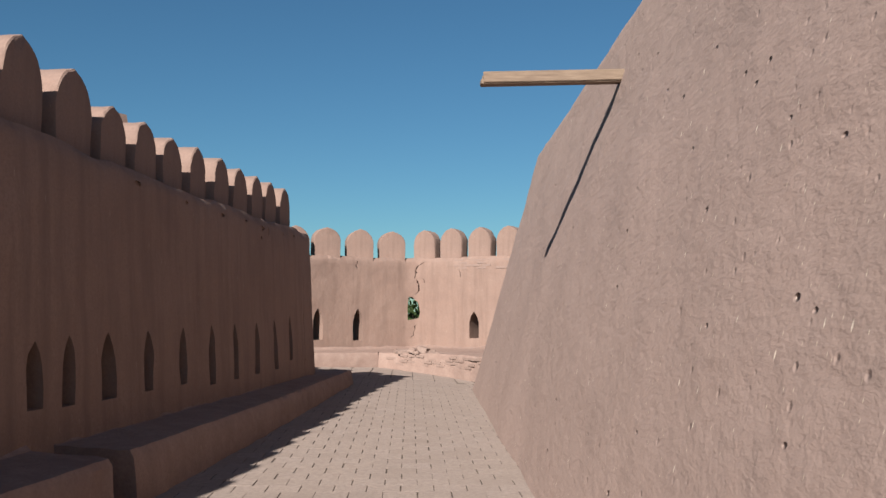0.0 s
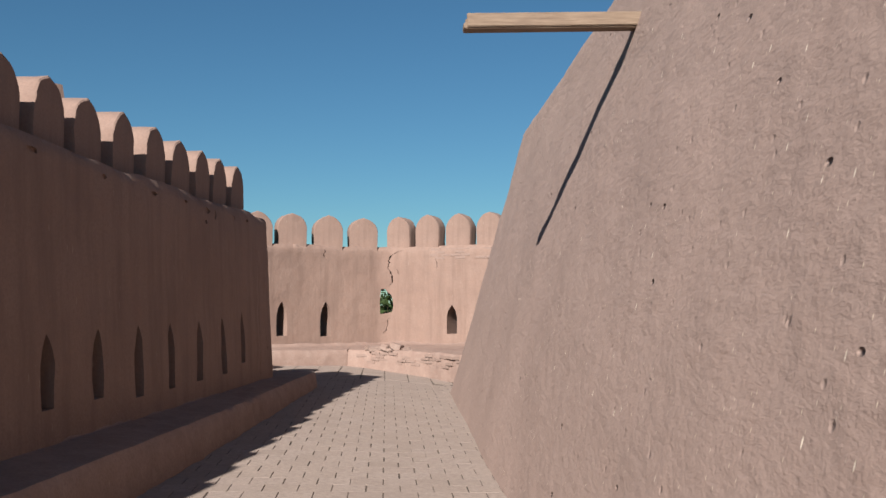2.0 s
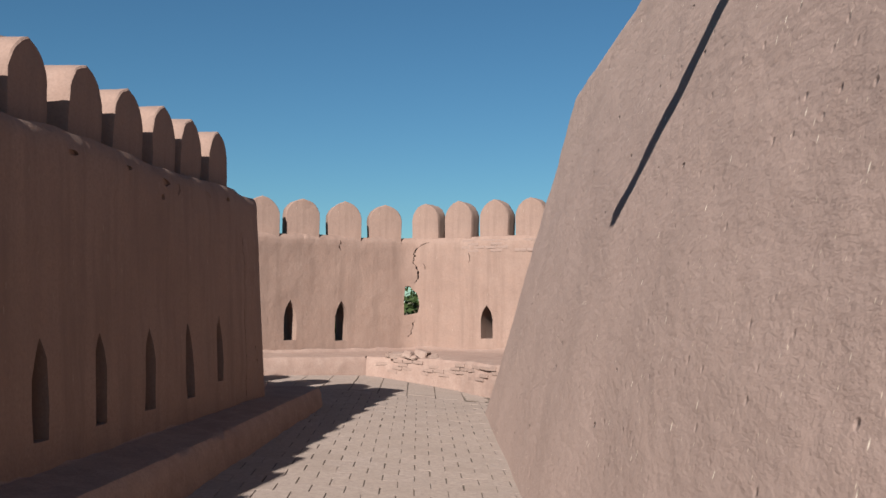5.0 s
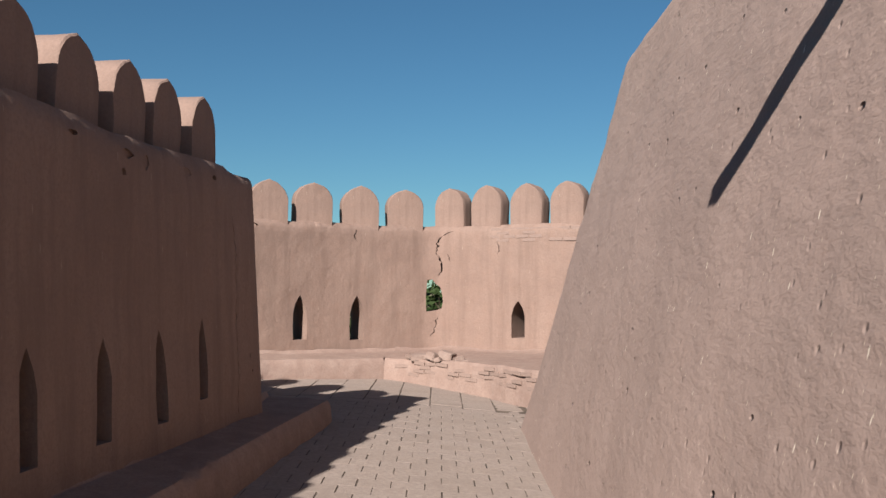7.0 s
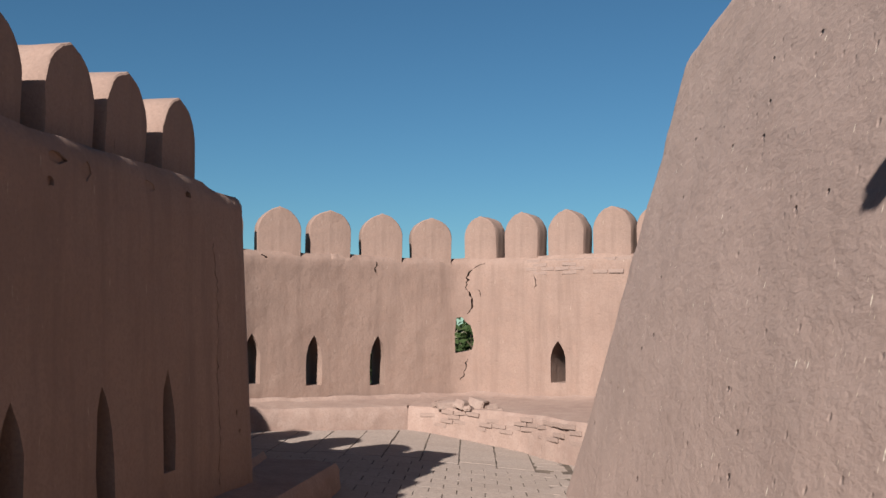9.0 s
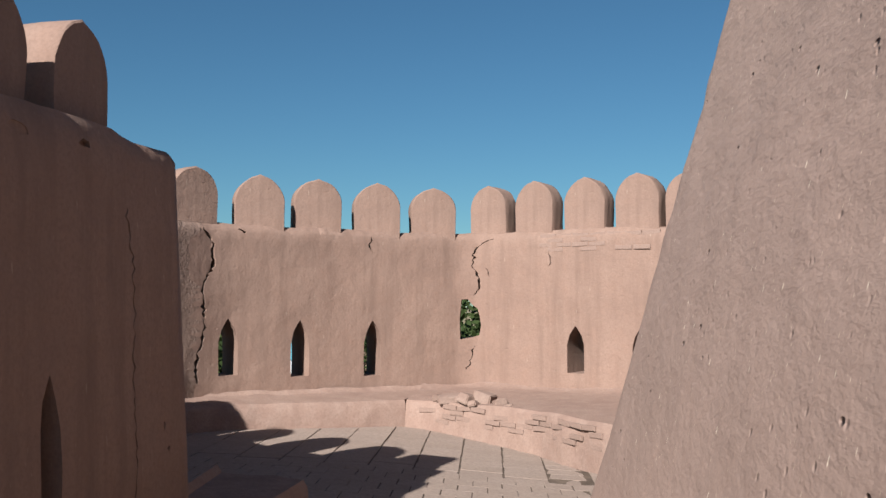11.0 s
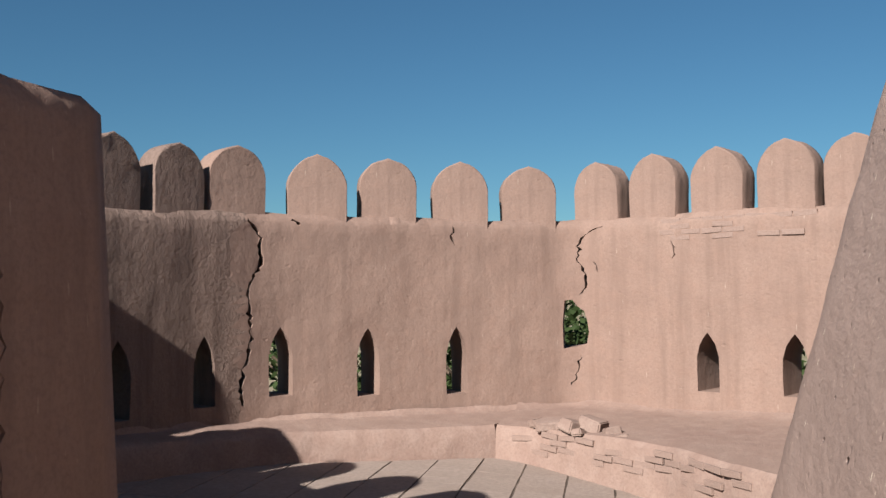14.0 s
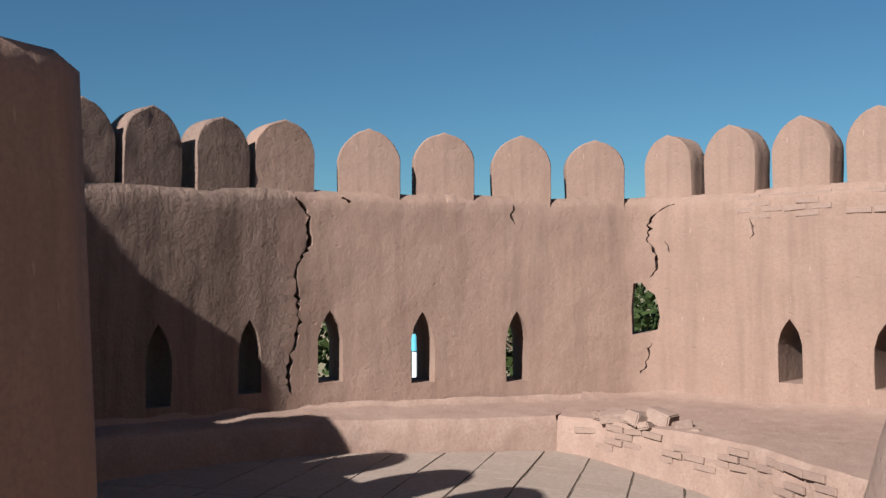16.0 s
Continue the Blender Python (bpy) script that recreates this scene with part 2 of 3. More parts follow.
def merlon_mesh(w, h, d, point, seed):
    """A plastered merlon: upright sides that close to a blunt pointed arch, worn edges. Face towards -y, base at z 0."""
    bm = bmesh.new()
    half, out = w / 2, []
    for k in range(4):
        out.append((half * (1.0 + 0.03 * k / 3), -0.12 + (h * 0.52 + 0.12) * k / 3))
    for k in range(1, 8):
        a = k / 8 * math.pi / 2
        out.append((half * 1.03 * math.cos(a) ** (0.9 + point * 0.25), h * 0.52 + (h * 0.46) * math.sin(a) ** (1.0 + 0.15 * point)))
    outline = out + [(0.0, h)] + [(-x, z) for x, z in reversed(out)]
    depth = [-d / 2, -d / 2 + 0.014, -d / 6, d / 6, d / 2 - 0.014, d / 2]
    inset = [0.978, 1.0, 1.0, 1.0, 1.0, 0.978]
    rings = []
    for y, k in zip(depth, inset):
        ring = []
        for x, z in outline:
            p = Vector((x * k, y, z * (k if z > 0 else 1)))
            n = 0.016 * rough_at(p, 0.3, seed) + 0.012 * rough_at(p, 0.1, seed + 2)
            ring.append(bm.verts.new((p.x * (1 + n), p.y + n * 0.6, p.z + n * 0.6)))
        rings.append(ring)
    n = len(outline)
    for a, b in zip(rings, rings[1:]):
        for i in range(n):
            bm.faces.new([a[i], a[(i + 1) % n], b[(i + 1) % n], b[i]])
    for ring in (rings[0], rings[-1]):
        y0 = sum(v.co.y for v in ring) / n
        inner = [bm.verts.new((v.co.x * 0.6, y0 + (0.006 if ring is rings[0] else -0.006) * rough_at(v.co, 0.2, seed), h * 0.42 + (v.co.z - h * 0.42) * 0.6)) for v in ring]
        for i in range(n):
            bm.faces.new([ring[i], ring[(i + 1) % n], inner[(i + 1) % n], inner[i]])
        bm.faces.new(inner)
    return bm


def box_mesh(bm, sx, sy, sz, m=Matrix(), worn=0.0, seed=0, bevel=0.0):
    made = bmesh.ops.create_cube(bm, size=1.0, matrix=m @ Matrix.Diagonal((sx, sy, sz, 1)))
    if bevel:
        es = list({e for v in made["verts"] for e in v.link_edges})
        bmesh.ops.bevel(bm, geom=es, offset=bevel, segments=2, affect="EDGES")
    if worn:
        for v in bm.verts:
            v.co += Vector((rough_at(v.co, 0.15, seed), rough_at(v.co, 0.15, seed + 3), rough_at(v.co, 0.15, seed + 6))) * worn


def floor_z(x, y):
    """The paving rises towards the bastion and falls towards the foot of the tower wall."""
    u = max(0.0, 4.51 - 0.19 * y - x)
    t = max(0.0, min(1.0, (y - 10.5) / 9.5))
    return 0.085 * t * (min(u, 2.2) + 0.4 * max(0.0, u - 2.2))


# ---- ground outside, far below the walkway ----
bm = bmesh.new()
rings = []
for r in (0, 30, 60, 120, 300, 900, 2500):
    rings.append([bm.verts.new((r * math.cos(a * math.tau / 48), 12 + r * math.sin(a * math.tau / 48), -6 + 0.002 * r * rough_at((r * math.cos(a), a, 0), 3))) for a in range(48)] if r else [bm.verts.new((0, 12, -6))])
for i in range(48):
    bm.faces.new([rings[0][0], rings[1][i], rings[1][(i + 1) % 48]])
for a, b in zip(rings[1:], rings[2:]):
    for i in range(48):
        bm.faces.new([a[i], b[i], b[(i + 1) % 48], a[(i + 1) % 48]])
tagged(new("ground", finish(bm, "ground", M_GROUND)), "dry earth with sparse growth below the rampart", "ground", kind="structure")

# ---- walkway floor ----
bm = bmesh.new()
nx, ny = 58, 110
grid = [[bm.verts.new((-7.5 + 14.5 * i / nx, -5 + 33 * j / ny, floor_z(-7.5 + 14.5 * i / nx, -5 + 33 * j / ny) - 0.003)) for i in range(nx + 1)] for j in range(ny + 1)]
for j in range(ny):
    for i in range(nx):
        bm.faces.new([grid[j][i], grid[j][i + 1], grid[j + 1][i + 1], grid[j + 1][i]])
rim = bmesh.ops.extrude_edge_only(bm, edges=[e for e in bm.edges if e.is_boundary])
for v in [g for g in rim["geom"] if isinstance(g, bmesh.types.BMVert)]:
    v.co.z = -6.2
floor = tagged(new("floor", finish(bm, "floor", M_JOINT, False)), "rampart walkway of worn square fired bricks with open joints", "floor", kind="structure")

# ---- left parapet ----
LEFT = Line([(-0.60, 0.0), (-1.866, 18.52)], 0)


def left_s(y):
    return y / 18.52 * LEFT.length


def left_top(s):
    e = max(0.0, (s - LEFT.length + 0.16) / 0.16)
    return 2.85 + 0.024 * max(0.0, 13.0 - s) + 0.010 * math.sin(s * 2.3) + 0.008 * math.sin(s * 5.1 + 1) - 0.07 * e**2


slits = [(16.96, 0.76, 0.17, 0.70), (16.11, 0.67, 0.20, 0.72), (15.19, 0.66, 0.20, 0.71), (14.29, 0.65, 0.19, 0.71), (13.40, 0.65, 0.20, 0.70), (12.50, 0.72, 0.22, 0.62),
         (11.60, 0.72, 0.21, 0.60), (10.73, 0.72, 0.30, 0.60), (9.99, 0.73, 0.22, 0.58), (9.46, 0.75, 0.22, 0.53)] + [(8.6 - 0.87 * i, 0.74, 0.21, 0.58) for i in range(10)]
left_holes = [loophole(left_s(y), z, w, h) for y, z, w, h in slits]


def chip(s, z, w, h, seed):
    """The outline of a place where the crust has broken away."""
    rr = random.Random(seed)
    n = 9
    return [(s + w / 2 * math.cos(k * math.tau / n) * rr.uniform(0.6, 1.15), z + h / 2 * math.sin(k * math.tau / n) * rr.uniform(0.55, 1.15)) for k in range(n)]


left_marks = [crack([(left_s(17.75), 2.42), (left_s(17.83), 1.8), (left_s(17.80), 1.2), (left_s(17.82), 0.5)], 0.010)]
left_marks += [chip(left_s(y), z, w, h, 3 + k) for k, (y, z, w, h) in enumerate(((17.30, 2.71, 0.13, 0.06), (16.75, 2.70, 0.20, 0.07), (15.95, 2.66, 0.12, 0.13), (15.62, 2.69, 0.22, 0.08), (15.55, 2.55, 0.10, 0.07), (14.85, 2.72, 0.16, 0.05),
               (13.9, 2.70, 0.20, 0.06), (12.7, 2.72, 0.16, 0.05), (11.4, 2.76, 0.22, 0.06), (18.2, 1.05, 0.04, 0.06), (18.24, 0.9, 0.04, 0.04)))]
wall_left = wall_mesh("wall_left", LEFT, -0.3, left_top, left_holes, left_marks, 0.80, 0.045, M_WALL, cut=0.022, crown=0.05)
tagged(wall_left, "shaded mud-plaster parapet with a row of pointed slits", "wall", kind="structure")

# ---- far parapet, bent round the bastion ----
FAR = Line([(-6.594, 17.49), (-4.75, 23.85), (-3.3, 25.45), (-1.75, 26.75), (-0.9, 26.4), (0.5, 25.9), (3.2, 25.1)], 2)
FAR_KINK = 6.62                                      # length along it up to the first split


def far_top(s):
    return 2.89 + 0.012 * math.sin(s * 3.1) + 0.010 * math.sin(s * 7.7) - 0.05 * max(0.0, FAR_KINK - s) / 1.4


far_holes = [loophole(s, z, w, h) for s, z, w, h in ((3.4, 0.8, 0.25, 0.76), (4.3, 0.8, 0.25, 0.76), (5.10, 0.79, 0.26, 0.76), (6.09, 0.83, 0.25, 0.73), (7.01, 0.88, 0.27, 0.75),
                                                     (8.04, 0.83, 0.27, 0.77), (9.15, 0.80, 0.26, 0.79), (12.44, 0.86, 0.26, 0.66), (13.42, 0.86, 0.26, 0.66))]
far_holes.append([(10.54, 1.30), (10.70, 1.32), (10.84, 1.36), (10.87, 1.50), (10.85, 1.64), (10.81, 1.76), (10.72, 1.82), (10.66, 1.90), (10.56, 1.89), (10.53, 1.6)])
far_cracks = [
    crack([(6.62, 2.82), (6.76, 2.6), (6.77, 2.31), (6.62, 2.12), (6.60, 1.98), (6.66, 1.59), (6.60, 1.35), (6.51, 1.0), (6.58, 0.78)], 0.035),
    crack([(11.08, 2.80), (10.94, 2.77), (10.82, 2.70), (10.75, 2.60), (10.74, 2.37), (10.84, 2.18), (10.84, 2.05), (10.74, 1.95)], 0.022),
    crack([(10.93, 2.38), (10.99, 2.28), (11.02, 2.22)], 0.018),
    crack([(10.75, 1.22), (10.72, 1.02), (10.64, 0.84)], 0.014),
    crack([(9.12, 2.80), (9.10, 2.68), (9.14, 2.55)], 0.02),
    crack([(7.14, 2.83), (7.2, 2.79), (7.22, 2.75)], 0.03),
    crack([(12.02, 2.60), (12.03, 2.45), (12.05, 2.33)], 0.012),
]
wall_far = wall_mesh("wall_far", FAR, -0.3, far_top, far_holes, far_cracks, 0.58, 0.0, M_WALL, 0.12, 0.018, M_WEATHERED_DIMMED, lambda c: c.x < -4.72 and c.y < 23.95, askew=lambda s, z: 0.10 if 10.5 < s < 10.9 and 1.29 < z < 1.92 else 0.0)
tagged(wall_far, "sunlit cracked mud-plaster parapet with pointed slits round a bastion", "wall", kind="structure")

# ---- merlons ----


def merlon(x, y, z, turn, w, h, d, point, seed, material, label, group):
    bm = merlon_mesh(w, h, d, point, seed)
    ob = new("merlon", finish(bm, "merlon", material))
    ob.matrix_world = pose(x, y, z, 0, 0, turn)
    tagged(ob, label, "merlon", group)
    return ob


rnd = random.Random(3)
left_merlons = [(17.67, 0.70), (16.84, 0.69), (16.13, 0.68), (15.34, 0.69), (14.55, 0.69), (13.68, 0.68), (12.86, 0.67), (12.13, 0.66), (11.36, 0.64), (10.57, 0.82), (9.70, 0.84)]
left_merlons += [(8.9 - 0.8 * i, 0.72) for i in range(11)]
for i, (y, h) in enumerate(left_merlons):
    q, n = LEFT.at(left_s(y))
    q = q - n * (0.30 + 0.21)
    merlon(q.x, q.y, left_top(left_s(y)) - 0.02, math.degrees(math.atan2(n.y, n.x)) + 90 + rnd.uniform(-1.5, 1.5), (0.55 if h < 0.8 else 0.64) + rnd.uniform(-0.012, 0.012), h, 0.42,
           0.6, i, M_WALL, "tall rounded mud-plaster merlon on the shaded parapet" if h > 0.8 else "rounded mud-plaster merlon on the shaded parapet", "merlons of the shaded parapet")
far_merlons = [(2.35, 0.6), (3.1, 0.6), (3.85, 0.6), (4.40, 0.7), (5.08, 0.8), (5.84, 0.4), (6.56, 0.3), (7.50, 1.0), (8.37, 0.5), (9.28, 0.9), (10.19, 0.5), (10.93, 0.3), (11.74, 0.4), (12.55, 0.9), (13.34, 0.5), (14.05, 0.5), (14.8, 0.5)]
for i, (s, point) in enumerate(far_merlons):
    q, n = FAR.at(s)
    q = q - n * 0.235
    twist = -14 if 6.9 < s < 10.6 else -8 if 6.2 < s < 6.9 else 0
    grey = s < FAR_KINK - 0.4
    w = 0.60 if grey else 0.62 if s > 10.5 else 0.66
    merlon(q.x, q.y, far_top(s) - 0.03, math.degrees(math.atan2(n.y, n.x)) + 90 + twist + rnd.uniform(-2, 2), w, 0.69 + rnd.uniform(-0.02, 0.02) + (0.07 if s > 11.2 else 0.05 if grey else 0.03), 0.32, point, 40 + i,
           M_WEATHERED_DIMMED if grey else M_WALL, "weathered pointed merlon on the bastion parapet, greyed for the grazing sun" if grey else "sunlit pointed mud-plaster merlon on the bastion parapet", "merlons of the bastion parapet")

# ---- return of the shaded parapet towards the bastion's outer side ----
RETURN = Line([(-2.40, 17.97), (-5.75, 19.57)], 0)
wall_return = wall_mesh("wall_return", RETURN, -0.3, lambda s: 2.80 + 0.012 * math.sin(s * 3), [loophole(0.9 + 0.9 * i, 0.8, 0.2, 0.68) for i in range(3)], [], 0.5, 0.0, M_WALL, 0.2)
tagged(wall_return, "mud-plaster parapet that closes the bastion", "wall", kind="structure")
for s in (0.45, 1.30, 2.25, 2.95):
    q, n = RETURN.at(s)
    q = q - n * 0.25
    merlon(q.x, q.y, 2.78, math.degrees(math.atan2(n.y, n.x)) + 90, 0.58, 0.68, 0.36, 0.5, 80 + s, M_WALL, "rounded mud-plaster merlon on the closing parapet", "merlons of the closing parapet")
# Unseen slab added to shade the bastion parapet; its edge profile follows the shadow's outline.
bm = bmesh.new()
front, back = [], []
profile = [(-0.3, -5.46), (1.2, -5.47), (2.6, -5.48), (3.34, -5.49), (3.5, -5.515), (3.59, -5.56), (3.61, -5.69), (3.9, -5.75), (4.5, -5.87), (5.3, -6.02)]
for z, x0 in profile:
    for row, y, edge in ((front, 19.62, x0), (back, 19.25, x0 - 0.18)):
        row.append([bm.verts.new((edge + (-7.4 - edge) * t, y - 0.3 * t, z)) for t in (0.0, 0.05, 0.5, 1.0)])
for a, b in zip(front, front[1:]):
    for i in range(3):
        bm.faces.new([a[i], a[i + 1], b[i + 1], b[i]])
for a, b in zip(back, back[1:]):
    for i in range(3):
        bm.faces.new([a[i], b[i], b[i + 1], a[i + 1]])
for k in range(len(profile) - 1):
    for i in (0, 3):
        bm.faces.new([front[k][i], front[k + 1][i], back[k + 1][i], back[k][i]])
for i in range(3):
    bm.faces.new([front[-1][i], front[-1][i + 1], back[-1][i + 1], back[-1][i]])
tagged(new("wall_shadow_caster", finish(bm, "wall_shadow_caster", M_WALL)), "unseen high mud-plaster wall added to cast the slanted shadow in the bastion", "wall", kind="structure")


# ---- benches at the foot of the walls ----
def bench(name, front, back, tops, rise, label, cut=0.05):
    """A plastered bench between a front and a back plan line, its top falling to the front."""
    f, k = Line(front, 2), Line(back, 2)
    n = max(8, int(f.length / 0.12))
    bm = bmesh.new()
    rows = []
    for i in range(n + 1):
        a, na = f.at(f.length * i / n)
        b, _ = k.at(k.length * i / n)
        z0 = floor_z(a.x, a.y)
        w = i / n * (len(tops) - 1)
        top_front = tops[int(w)] + (tops[min(int(w) + 1, len(tops) - 1)] - tops[int(w)]) * (w - int(w))
        top_back = top_front + rise
        prof = [(a + na * 0.04, z0 - 0.2), (a + na * 0.03, z0), (a + na * 0.01, z0 + (top_front - z0) * 0.5), (a - na * 0.01, top_front - cut), (a - na * 0.05, top_front)]
        prof += [(a.lerp(b, t), top_front + (top_back - top_front) * t) for t in (0.2, 0.4, 0.6, 0.8, 0.93)] + [(b, top_back + 0.05)]
        row = []
        for q, z in prof:
            p = Vector((q.x, q.y, z))
            w = 0.022 * rough_at(p, 0.45, 1.0) + 0.014 * rough_at(p, 0.13, 2.0)
            row.append(bm.verts.new((p.x + na.x * w, p.y + na.y * w, p.z + w * 0.7)))
        rows.append(row + [bm.verts.new((b.x, b.y, z0 - 0.2))])
    m = len(rows[0])
    for a, b in zip(rows, rows[1:]):
        for i in range(m):
            bm.faces.new([a[i], b[i], b[(i + 1) % m], a[(i + 1) % m]])
    bm.faces.new(rows[0])
    bm.faces.new(rows[-1][::-1])
    return tagged(new(name, finish(bm, name, M_BENCH)), label, "bench", kind="structure")


bench("bench_left", [(-0.55, 9.75), (-0.98, 14.7), (-1.30, 17.5), (-1.53, 19.85)], [(-1.27, 9.75), (-1.61, 14.7), (-1.81, 17.6), (-2.35, 19.85)], (0.42, 0.42, 0.43), 0.03, "low mud-plaster bench along the shaded parapet")
bench("bench_near", [(0.10, 0.0), (-0.50, 9.35)], [(-0.60, 0.0), (-1.24, 9.35)], (0.42, 0.42), 0.03, "low mud-plaster bench along the shaded parapet")
bench_far = bench("bench_far", [(-5.6, 18.9), (-5.28, 20.6), (-4.95, 21.9), (-4.62, 22.8), (-4.10, 23.70), (-3.15, 24.40), (-2.32, 25.10)], [(-6.2, 18.9), (-5.70, 20.6), (-5.32, 21.9), (-5.06, 22.8), (-4.75, 23.85), (-3.5, 25.2), (-2.4, 26.2)], (0.74, 0.66, 0.60, 0.55, 0.53), 0.06, "crumbling mud-plaster bench round the bastion")
bench_right = bench("bench_right", [(-2.32, 25.10), (-1.9, 25.05), (-1.2, 24.62), (-0.35, 24.10), (0.05, 23.60), (0.9, 22.6), (1.5, 21.7)], [(-2.4, 26.2), (-1.85, 26.75), (-1.2, 26.55), (-0.4, 26.3), (0.5, 25.9), (1.6, 25.6), (2.6, 25.3)], (0.53, 0.55, 0.55), 0.08, "broad sunlit earth bench with a broken brick front")

# ---- battered tower wall ----
bm = bmesh.new()
plan = [(4.51 - 0.19 * y, y) for y in [-6 + 0.5 * i for i in range(27)] + [7.5 + 0.075 * i for i in range(1, 181)]]
end_y = plan[-1][1]
cx, cy = plan[-1]
d = Vector((-0.19, 1)).normalized()
heading, p, r = d.copy(), Vector((cx, cy)), 2.0
for i in range(16):
    heading.rotate(Matrix.Rotation(-radians(80 / 16), 2))
    p = p + heading * (r * radians(80 / 16))
    plan.append((p.x, p.y))
for i in range(14):
    p = p + heading * 0.45
    plan.append((p.x, p.y))
cols = []
NZ = 58
for k, (x, y) in enumerate(plan):
    a, b = Vector(plan[max(0, k - 1)]), Vector(plan[min(len(plan) - 1, k + 1)])
    t = (b - a).normalized()
    n = Vector((-t.y, t.x))
    top = 4.74 + 0.028 * max(0.0, 20 - y)
    col = []
    for j in range(NZ + 1):
        z = -0.3 + (top + 0.3) * j / NZ
        near = max(0.0, 1 - (top - z) / 0.25)
        q = Vector((x + 0.29 * z, y, z))
        trowel = rough_at((q.x, q.y, q.z * 2.6), 0.75, 4.0) * (0.25 + 0.75 * min(1.0, max(0.0, (z - 0.6) / 2.0)))
        off = 0.022 * rough_at((q.x, q.y, q.z * 1.5), 1.9) + 0.010 * trowel - 0.16 * near**2
        col.append(bm.verts.new((q.x + n.x * off, q.y + n.y * off, z)))
    cols.append(col)
for a, b in zip(cols, cols[1:]):
    for i in range(NZ):
        bm.faces.new([a[i], b[i], b[i + 1], a[i + 1]])
inner = [bm.verts.new((max(c[-1].co.x + 0.6, 4.5), min(c[-1].co.y, 21.0), c[-1].co.z + 0.03)) for c in cols]
for i in range(len(cols) - 1):
    bm.faces.new([cols[i][-1], cols[i + 1][-1], inner[i + 1], inner[i]])
tower = tagged(new("wall_tower", finish(bm, "wall_tower", M_TOWER)), "high sloping wall of straw-flecked mud plaster in full sun", "wall", kind="structure")

# ---- roof spout beam ----
spout = tagged(new("wooden_spout"), "weathered squared timber spout jutting from the sloping wall", "spout")
e0, e1 = Vector((3.5, 12.56, 3.915)), Vector((1.84, 12.22, 3.865))
spout.matrix_world = Matrix.Translation(e1) @ (e0 - e1).to_track_quat("X", "Z").to_matrix().to_4x4()
ln = (e0 - e1).length
bm = bmesh.new()
box_mesh(bm, ln, 0.15, 0.05, Matrix.Translation((ln / 2, 0, -0.04)), 0.004, 1, 0.006)
part("bottom_board", bm, M_WOOD, spout, "", False)
for y in (-0.075, 0.075):
    bm = bmesh.new()
    box_mesh(bm, ln - 0.03, 0.03, 0.11, Matrix.Translation((ln / 2 + 0.012, y, 0.0)), 0.004, 2 + y, 0.006)
    part("side_board", bm, M_WOOD, spout, "", False)

# ---- broken adobe on the bench ----
for i, (x, y, z, a, b, c, rz) in enumerate(((-1.92, 24.62, 0.56, 0.30, 0.2, 0.10, 20), (-1.62, 24.42, 0.57, 0.22, 0.18, 0.13, 60), (-1.40, 24.45, 0.58, 0.26, 0.2, 0.14, -20), (-1.18, 24.30, 0.56, 0.16, 0.13, 0.10, 35), (-1.75, 24.5, 0.58, 0.12, 0.1, 0.08, 10),
                                             (-2.08, 24.66, 0.56, 0.14, 0.12, 0.09, 45), (-1.05, 24.12, 0.55, 0.12, 0.10, 0.06, 5), (-1.52, 24.26, 0.55, 0.14, 0.11, 0.07, 75))):
    bm = bmesh.new()
    box_mesh(bm, a, b, c, pose(0, 0, 0, rnd.uniform(-14, 14), rnd.uniform(-14, 14), 0), 0.02, i * 3.1, 0.012)
    ob = new("rubble_block", finish(bm, "rubble_block", M_STONE, False))
    ob.matrix_world = pose(x + 0.22, y + 0.44, z - 0.02 + c * 0.30, 0, 0, rz)
    tagged(ob, "loose broken mud brick on the crumbling bench", "rubble", "rubble on the bench")

